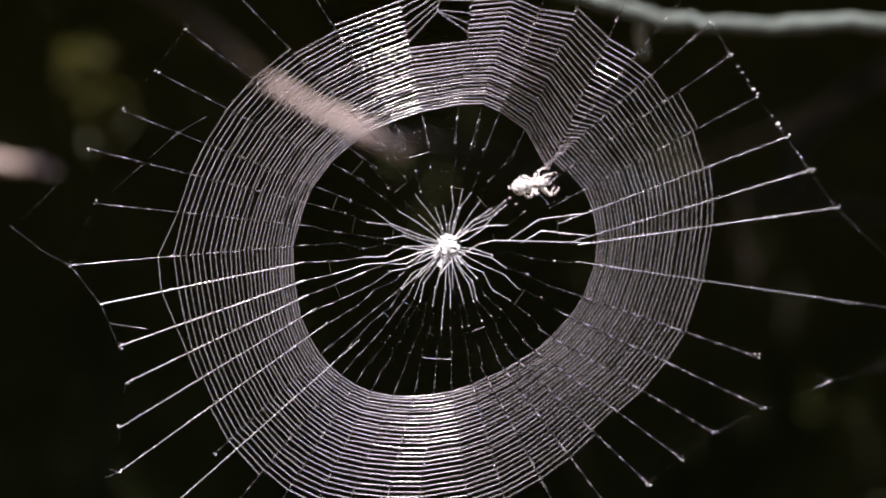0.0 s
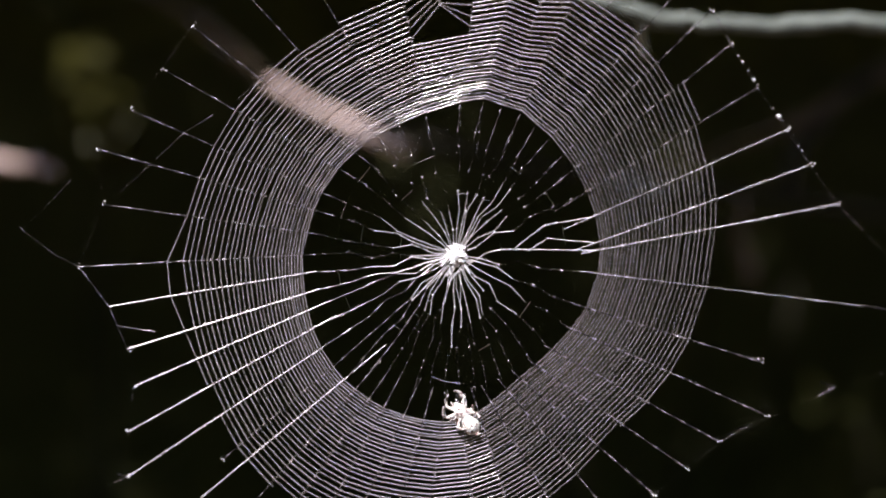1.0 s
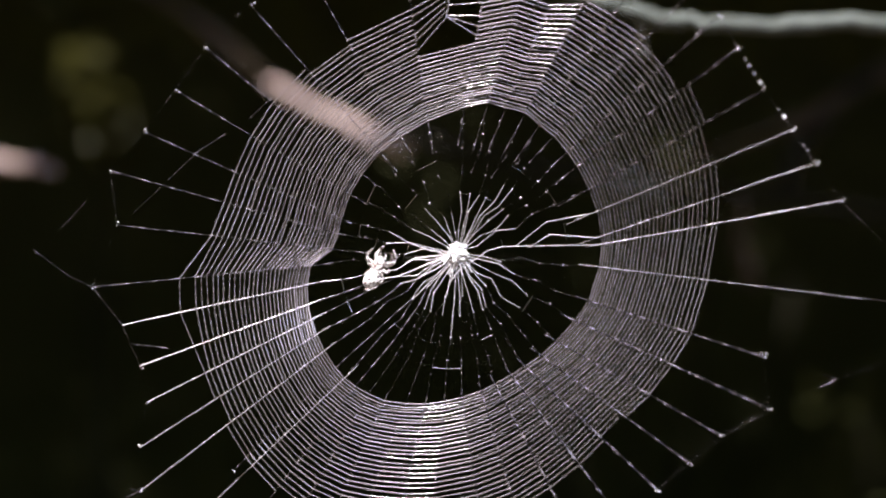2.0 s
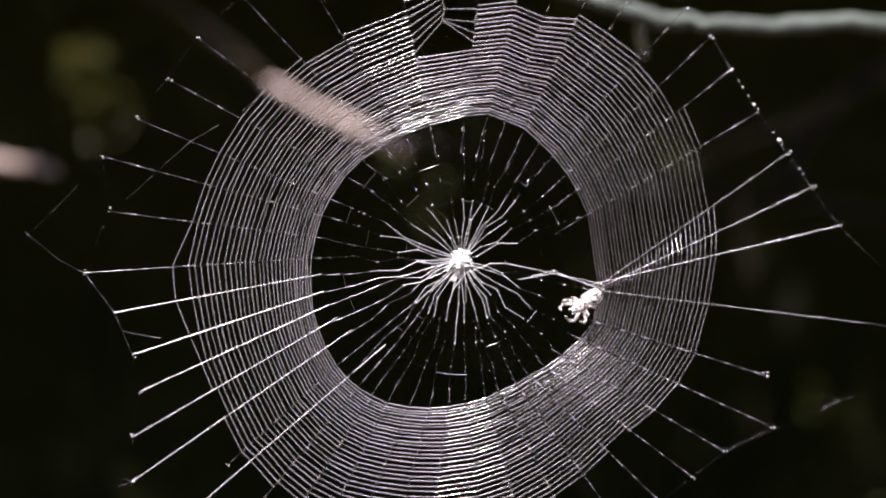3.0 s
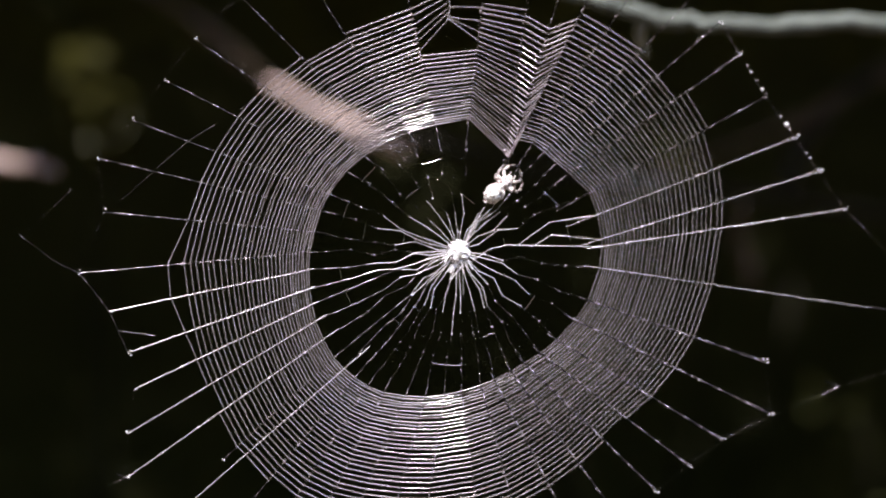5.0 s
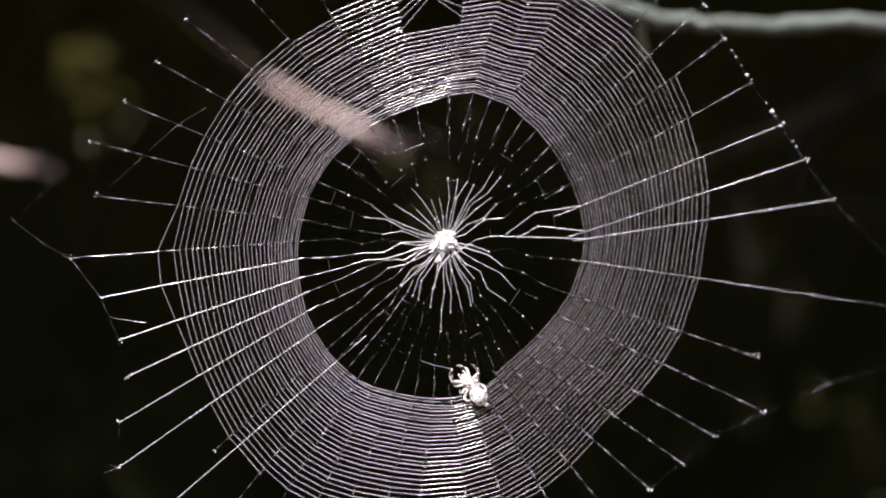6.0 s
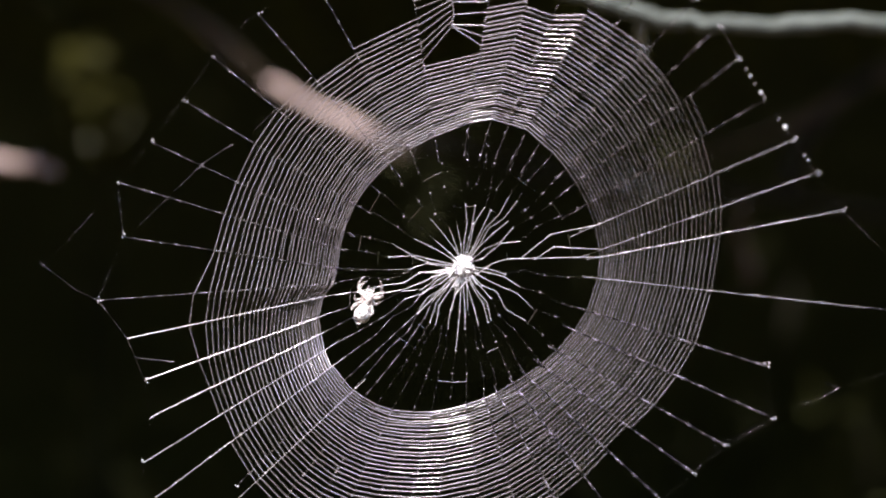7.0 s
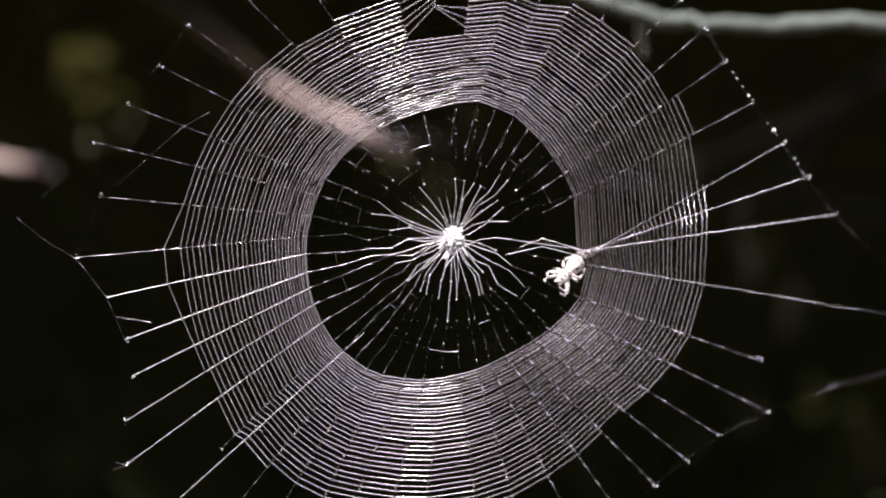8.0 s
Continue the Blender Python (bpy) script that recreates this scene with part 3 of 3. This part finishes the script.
# droplets strung along the frame threads: how far along, and their radius
BEADED = {0: [(0.25, 0.0003), (0.40, 0.00042), (0.6, 0.0003), (0.82, 0.0006)], 1: [(0.48, 0.0003), (0.68, 0.00085), (0.78, 0.00025)], 2: [(0.45, 0.0003), (0.6, 0.0003)]}
# threads that no radial carries: corners in millimetres from the hub, and thickness
GUYS = [([(142, 18), (149, 11)], 0.00011), ([(149, 11), (166, -6)], 0.00003), ([(93.4, -69), (110, -63), (141, -49)], 0.000008), ([(141, -49), (168, -41)], 0.000012), ([(141, -49), (136, -47)], 0.00014), ([(141, -49), (135, -52)], 0.00012),
        ([(-150, 21.6), (-144, 28)], 0.0001), ([(-162, 10), (-150, 21.6)], 0.000015), ([(-163, 11), (-161, 9)], 0.0002), ([(-162, 10), (-150, 0.6), (-141, -4)], 0.00004),
        ([(-125, 24), (-114, 34)], 0.00005), ([(-112, 36), (-101, 46), (-91, 52)], 0.00009), ([(-126, -26), (-113, -28)], 0.0001),
        ([(102, 77), (97.6, 74)], 0.0001), ([(95.5, 89), (102, 77)], 0.00008), ([(-109.6, 69.5), (-105, 76), (-98.5, 85.5), (-84, 100)], 0.000015),
        ([(152, -19), (170, -22)], 0.00012), ([(-128, -84), (-123, -82), (-126.5, -80.8)], 0.00016), ([(-82, 57.5), (-73.5, 65)], 0.00009)]


def hang_free(x, z):
    """As hang(), for a point that only sways with the frame."""
    warp = WARPS * (x * z)
    return np.stack([SWAYS[:, 0] * x + SWAYS[:, 1] * z + SWAYS[:, 4] + warp[:, 0], SWAYS[:, 2] * x + SWAYS[:, 3] * z + SWAYS[:, 5] + warp[:, 1], TILT * x + SWINGS * x], 1)


def in_space(h):
    """Metres in the web's space from what hang() gives: the depth leaves a point on its line of sight."""
    k = 1 + h[:, 2] / 1000 / WEB_Y
    return np.stack([h[:, 0] / 1000 * k, h[:, 2] / 1000, h[:, 1] / 1000 * k], 1)


def few_rows(track, limit=0.00012):
    """The steps of the clock between which the track is nearly straight."""
    keep, todo = {0, len(track) - 1}, [(0, len(track) - 1)]
    while todo:
        a, b = todo.pop()
        if b - a < 2:
            continue
        u = np.linspace(0, 1, b - a + 1)[:, None]
        miss = np.abs(track[a:b + 1] - (track[a] * (1 - u) + track[b] * u)).max(1)
        k = int(miss.argmax())
        if miss[k] > limit:
            keep.add(a + k)
            todo += [(a, a + k), (a + k, b)]
    return sorted(keep)


MOVES = []       # (object, rows) for motions()


def swing_piece(ob, a, b, held=None, length=0.0):
    """Lets a straight piece follow its two ends a and b, given at each step of the clock; held: how far along (0 to 1) a piece of that length stays."""
    rows = []
    for k in few_rows(np.concatenate([a, b], 1)):
        p, q = Vector(a[k]), Vector(b[k])
        turn = (q - p).to_track_quat("X", "Z").to_matrix().to_4x4()
        way = (q - p).normalized()
        middle = (p + q) / 2 if held is None else p + way * (length / 2 + ((q - p).length - length) * held)
        rows.append((float(CLOCK[k]), Matrix.Translation(middle) @ turn))
    MOVES.append((ob, rows))


def thread_mesh(name, material, sides=6):
    """A thread one metre long and one metre thick, to be scaled."""
    bm = bmesh.new()
    tube(bm, [(-0.5, 0, 0), (0.5, 0, 0)], 1.0, sides, cap=False)
    return mesh_of(name, bm, material)


def build_web():
    web = tagged(new("orb_web"), "sunlit white silk orb web with a dense sticky spiral", "spider web")
    web.location = (0, WEB_Y, EYE_Z)
    rng = np.random.default_rng(11)
    sticky, thin = thread_mesh("sticky_thread", SILK_SPIRAL), thread_mesh("thin_thread", SILK_THIN)

    def piece(name, mesh, a, b, thick):
        ob = new(name, mesh)
        ob.parent = web
        span = np.linalg.norm(b - a, axis=1)
        usual, most = float(np.median(span)), float(span.max())
        if most < usual * 1.06:
            ob.scale = (most * 1.01, thick, thick)
            swing_piece(ob, a, b)
            return
        # a thread that is stretched: lengths that slide along each other
        least = float(span.min())
        count = max(2, min(6, math.ceil(most / least)))
        length = max(least, most * 1.01 / count)
        for j in range(count):
            if j:
                ob = new(name, mesh)
                ob.parent = web
            ob.scale = (length, thick * (1 - 0.06 * (j % 2)), thick * (1 - 0.06 * (j % 2)))
            swing_piece(ob, a, b, j / (count - 1), length)

    def own_piece(name, a, b, thick):
        half = np.linalg.norm(b - a, axis=1).max() * 0.505
        bm = bmesh.new()
        tube(bm, [(-half, 0, 0), (half, 0, 0)], thick, 6, False)
        swing_piece(part(name, bm, SILK_FRAME, web), a, b)

    # outer runs of the radial threads, from the open middle to the frame
    for i in range(COUNT):
        a, b = in_space(hang(i, EDGE_IN[i] - 2)), in_space(hang(i, ANCHOR[i]))
        half = np.linalg.norm(b - a, axis=1).max() * 0.505
        bm = bmesh.new()
        tube(bm, [(-half, 0, 0), (half, 0, 0)], 0.00012 * rng.uniform(0.85, 1.1) * WHOLE.get(BEARINGS[i], 1.45 if -85 < BEARINGS[i] < -15 else 1.0), 6, False)
        for _ in range(rng.integers(7, 14)):
            bead(bm, (rng.uniform(-0.95, 0.95) * half, math.copysign(0.0005, -WAY[i, 0]), 0), 0.00036 * rng.uniform(0.6, 1.2))
        ob = part("radial_thread", bm, SILK_INNER if BEARINGS[i] in WHOLE else SILK_RADIAL, web)
        swing_piece(ob, a, b, 1.0, half * 2)

    # inner runs: stout and kinked near the hub, thin and beaded further out
    for i in range(COUNT):
        e = EDGE_IN[i] - 2
        half = e / 2000
        way, shift = rng.choice([-1, 1]), 0.0
        pts = [(-half + 0.003, 0, 0)]
        bend = rng.normal() * 0.0005
        for r in AUXILIARY:
            shift = way * rng.uniform(0.3, 2.1) * (1 - 0.5 * r / 40)
            way = -way if rng.random() < 0.6 else way
            pts.append((-half + r / 1000, rng.normal() * 0.0003, shift / 1000))
        pts.append((half, 0, 0))
        pts.insert(1, (-half + rng.uniform(0.007, 0.011), 0, bend))
        cut = 1 + int(rng.choice([2, 3, 3, 4]))
        thick = rng.uniform(0.8, 1.15)
        if BEARINGS[i] in CROOKED:
            pts = [(-half + r / 1000, 0, off / 1000) for r, off in CROOKED[BEARINGS[i]]] + [(half, 0, 0)]
            cut = len(pts)
        bm = bmesh.new()
        tube(bm, pts[:cut], [0.00012 * thick, 0.00011 * thick, 0.0001 * thick, 0.0001 * thick, 0.00009 * thick][-len(pts[:cut]):], 6, False)
        for p in pts[1:cut]:
            if rng.random() < 0.6:
                bead(bm, p, 0.00034 * rng.uniform(0.7, 1.2))
        near = part("inner_radial_thread", bm, SILK_INNER, web)
        swing_piece(near, in_space(hang(i, 0.0)), in_space(hang(i, e)))
        if cut == len(pts):
            continue
        bm = bmesh.new()
        tube(bm, pts[cut - 1:], 0.00012 * thick if -176 < BEARINGS[i] < -125 else 0.00002 * thick, 6, False)
        for p in pts[cut:-1]:
            bead(bm, p, 0.00042 * rng.uniform(0.7, 1.2))
        for u in np.arange(0.15, 1.0, 0.24):
            a, b = Vector(pts[-2]), Vector(pts[-1])
            if rng.random() < 0.6:
                bead(bm, a.lerp(b, float(u)), 0.00030 * rng.uniform(0.7, 1.2))
        part("thin_run", bm, SILK_RADIAL, near)

    # the sticky spiral; the turns laid while we watch lie against the innermost one until the spider draws them in
    frac_next = np.append(FRACTION[1:], FRACTION[0] + 1)
    for turn in range(TURNS + LAID):
        for i in range(COUNT):
            j = (i + 1) % COUNT
            ri, rj = spiral_radius(i, turn), spiral_radius(i + 1, turn)
            if i == TORN_LEFT and ri > 80.5:
                continue
            if turn == 0 and rng.random() < 0.3 and BEARINGS[i] not in STRAY and i != 29:
                continue
            a, b = hang(i, ri), hang(j, rj)
            if turn >= TURNS:
                done = turn - TURNS + frac_next[i]
                if done > PROGRESS[-1] + 0.02:
                    continue
                a0, b0 = hang(i, spiral_radius(i, TURNS - 1)), hang(j, spiral_radius(i + 1, TURNS - 1))
                a0[:, 2] += 0.25
                b0[:, 2] += 0.25
                k = np.clip((PROGRESS - done) / 0.02 + 0.5, 0, 1)[:, None]
                a, b = a0 + (a - a0) * k, b0 + (b - b0) * k
            behind = 0.4 if -125 < BEARINGS[i] < 0 else -0.4      # on which side of the radial threads it was laid
            a[:, 2] += rng.normal() * 0.26 + behind
            b[:, 2] += rng.normal() * 0.26 + behind
            piece("sticky_thread", sticky, in_space(a), in_space(b), 0.00022 * THICK[i] * rng.uniform(0.85, 1.15))

    # the temporary spiral
    for turn, r in enumerate(AUXILIARY):
        for i in range(COUNT):
            j = (i + 1) % COUNT
            piece("temporary_thread", thin, in_space(hang(i, r + FRACTION[i] * 7)), in_space(hang(j, r + frac_next[i] * 7)), 0.00016 * rng.uniform(0.5, 1.2) if rng.random() < 0.1 else 0.000005)

    # frame threads between the radial threads' ends, with a bead of silk at each
    for i in range(COUNT):
        j = (i + 1) % COUNT
        a, b = in_space(hang(i, ANCHOR[i])), in_space(hang(j, ANCHOR[j]))
        if 5 not in (i, j) and JOINED not in (i, j):
            own_piece("frame_thread", a, b, {0: 0.00004, 1: 0.00004, 2: 0.00007, 3: 0.00004, 26: 0.00008, 27: 0.00011}.get(i, 0.000014))
        bm = bmesh.new()
        for _ in range(3):
            bead(bm, rng.normal(size=3) * 0.0005, 0.0004 * rng.uniform(0.4, 1.2))
        if i == 5:
            bm.free()
            continue
        ob = part("silk_bead", bm, SILK_HUB, web)
        swing_piece(ob, a, a + Vector((0.001, 0, 0)))
        for f, size in BEADED.get(i, ()):
            bm = bmesh.new()
            bead(bm, (0, 0, 0), size)
            at = a * (1 - f) + b * f
            swing_piece(part("silk_bead", bm, SILK_HUB, web), at, at + Vector((0.001, 0, 0)))

    # guy threads outside the frame and the torn patch at the top
    for line, thick in GUYS:
        for p, q in zip(line, line[1:]):
            own_piece("guy_thread", in_space(hang_free(*p)), in_space(hang_free(*q)), thick)

    # the torn patch at the top: loose threads fan from one strand to the radial threads beside it
    left, right = TORN_LEFT, TORN_RIGHT

    def between(f, r):
        return in_space((1 - f) * hang(left, r) + f * hang(right, r))

    strand = [between(0.50, 93.5), between(0.54, 98.0), between(0.50, 104.0), between(0.47, 112.0), between(0.45, 118.0)]
    for p, q in zip(strand, strand[1:]):
        piece("loose_thread", sticky, p, q, 0.0002)
    piece("loose_thread", sticky, in_space(hang(right, 84.5)), strand[0], 0.00017)
    for k in range(9):
        knot = between(0.51 + rng.normal() * 0.01, 93.3 + 2.1 * k + rng.normal() * 0.3)
        piece("loose_thread", sticky, in_space(hang(left, 81.8 + 3.3 * k + rng.normal() * 0.4)), knot, 0.00017)
    for low, high in ((88.0, 93.6), (92.3, 94.0), (97.5, 98.0), (101.5, 103.0), (105.0, 107.0)):
        piece("loose_thread", sticky, between(0.51, high), in_space(hang(right, low)), 0.00016)

    # the hub: a tangle of short threads
    bm = bmesh.new()
    for k in range(80):
        a = rng.uniform(0, 2 * math.pi)
        r = abs(rng.normal()) * 0.0018
        c = Vector((math.cos(a) * r, rng.normal() * 0.0004, math.sin(a) * r))
        d = Vector((rng.normal(), rng.normal() * 0.2, rng.normal())).normalized() * rng.uniform(0.0012, 0.0036)
        tube(bm, [c - d, c + Vector(rng.normal(size=3)) * 0.0004, c + d], 0.00036, 5, False)
    for k in range(30):      # the pad in the middle
        a, r = rng.uniform(0, 2 * math.pi), abs(rng.normal()) * 0.0015
        egg(bm, (math.cos(a) * r, rng.normal() * 0.0002 - 0.0012, math.sin(a) * r), (rng.uniform(0.0006, 0.0014), 0.0003, rng.uniform(0.0006, 0.0014)), 8, 6)
    for ring in (0.002, 0.0036):
        tube(bm, [(math.cos(a) * ring * rng.uniform(0.85, 1.15), 0, math.sin(a) * ring * rng.uniform(0.85, 1.15)) for a in np.linspace(0, 6.28, 22)], 0.0002, 5, False)
    for k in range(12):
        c = Vector((-0.0018 + rng.normal() * 0.0008, 0, -0.0062 + rng.normal() * 0.0015))
        d = Vector((0.0012, 0, 0.0016)) * rng.uniform(0.6, 1.4)
        tube(bm, [c - d, c + d], 0.00024, 5, False)
    hub = part("hub", bm, SILK_HUB, web, "dense white tangle of silk at the hub")
    a = in_space(hang(0, 0.0))
    swing_piece(hub, a - np.array([0.001, 0, 0]), a + np.array([0.001, 0, 0]))


# ---- the spider ----
# which way it faces, by how far it has gone round since its start
HEAD_AT = [0, 22, 55, 87, 126, 162, 207, 240, 265, 302, 340, 360]
HEADING = [10, -70, -145, -190, -246, -268, -302, -298, -300, -300, -306, -350]


# the legs' joints from front to back, in millimetres: forward, sideways, up
LEGS = [[(0, 0, 0), (1.4, 1.3, 0.8), (2.9, 2.5, 1.6), (4.6, 2.2, 1.0), (5.5, 1.2, -0.6), (5.7, 0.7, -1.4)],
        [(0, 0, 0), (0.8, 1.8, 0.9), (1.8, 3.3, 1.7), (3.2, 3.4, 1.0), (4.2, 2.6, -0.7), (4.5, 2.2, -1.5)],
        [(0, 0, 0), (-0.1, 1.4, 0.6), (0.0, 2.5, 1.1), (0.5, 3.0, 0.4), (0.8, 3.0, -0.6), (0.9, 2.9, -1.2)],
        [(0, 0, 0), (-0.9, 1.4, 0.8), (-2.1, 2.4, 1.5), (-3.4, 2.2, 0.8), (-4.3, 1.5, -0.6), (-4.6, 1.2, -1.3)]]


def build_spider():
    spider = tagged(new("spider"), "pale orb-weaving spider at work on its web", "spider")
    bm = bmesh.new()
    egg(bm, (0.0012, 0, 0.0002), (0.0027, 0.0020, 0.0014))
    egg(bm, (0.0034, 0, 0.0003), (0.0011, 0.0010, 0.0010), 10, 8)
    part("cephalothorax", bm, SPIDER_SHELL, spider)
    bm = bmesh.new()
    egg(bm, (-0.0034, 0, 0.0008), (0.0031, 0.0025, 0.0023), 18, 12, 0.18)
    for s in (-1, 1):
        for x in (-0.0045, -0.0028, -0.0016):
            egg(bm, (x, s * 0.0012, 0.0026), (0.0004, 0.0004, 0.0003), 6, 5)
    abdomen = part("abdomen", bm, SPIDER_BELLY, spider, "rounded abdomen with painted white highlights")
    bm = bmesh.new()
    for s in (-1, 0, 1):
        tube(bm, [(-0.0068, s * 0.0003, 0.0002), (-0.0076, s * 0.0005, -0.0002)], [0.0003, 0.00012], 6)
    part("spinnerets", bm, SPIDER_LEG, abdomen)
    bm = bmesh.new()
    for s in (-1, 1):
        for x, y in ((0.0034, 0.0003), (0.0032, 0.0006)):
            bead(bm, (x, s * y, 0.0009), 0.00014)
    part("eyes", bm, SPIDER_EYE, spider)
    for s in (-1, 1):
        bm = bmesh.new()
        tube(bm, [(0.003, s * 0.0005, 0), (0.0042, s * 0.001, 0.0004), (0.005, s * 0.0008, -0.0005)], [0.0003, 0.00026, 0.0002], 6)
        part("palp", bm, SPIDER_LEG, spider)
    rng = np.random.default_rng(3)
    for s in (-1, 1):
        for k in range(4):
            pts = [Vector((x, y * s, z)) * 0.00088 for x, y, z in LEGS[k]]
            bm = bmesh.new()
            tube(bm, pts, [0.00042, 0.00056, 0.00046, 0.0004, 0.0003, 0.00018], 8)
            for p in pts[1:4]:
                bead(bm, p, 0.0005)
            leg = part("leg", bm, SPIDER_LEG, spider)
            root = Vector((0.0022 - 0.0008 * k, s * 0.001, 0.0))
            rows, phase = [], (k % 2) * math.pi + (s > 0) * 1.6
            for t in CLOCK:
                w = 2 * math.pi * 3.1 * t + phase + 0.7 * math.sin(1.9 * t + k)
                rows.append((float(t), Matrix.Translation(root) @ Euler((radians(10) * s * math.cos(w), 0, radians(17) * math.sin(w))).to_matrix().to_4x4()))
            MOVES.append((leg, rows))
    rows = []
    for k, t in enumerate(CLOCK):
        head = radians(np.interp(360 * (PROGRESS[k] % 1.0), HEAD_AT, HEADING)) + 0.15 * math.sin(7.3 * t)
        x = Vector((math.cos(head), 0.42 * math.sin(head), 0.91 * math.sin(head))).normalized()
        z = Vector((0, 0.91, -0.42)).normalized()
        y = z.cross(x)
        m = Matrix((x, y, z)).transposed().to_4x4()
        depth = (TILT + SWINGS[k] * 0.6) * (SPIDER_AT[k, 0] - SWAYS[k, 4]) + CONE * 0.55 + 4.0 + 4.0 * max(0.0, min(1.0, -2.5 * math.cos(SPIDER_BEARING[k]) - 1.6))
        at = in_space(np.array([[SPIDER_AT[k, 0], SPIDER_AT[k, 1], depth]]))[0]
        m.translation = Vector((at[0], WEB_Y + at[1] + 0.001, EYE_Z + at[2]))
        rows.append((float(t), m))
    spider.scale = (1.3, 1.3, 1.3)
    MOVES.append((spider, rows))


surroundings()
build_web()
build_spider()


def motions():
    for ob, rows in MOVES:
        walk(ob, rows)


motions()
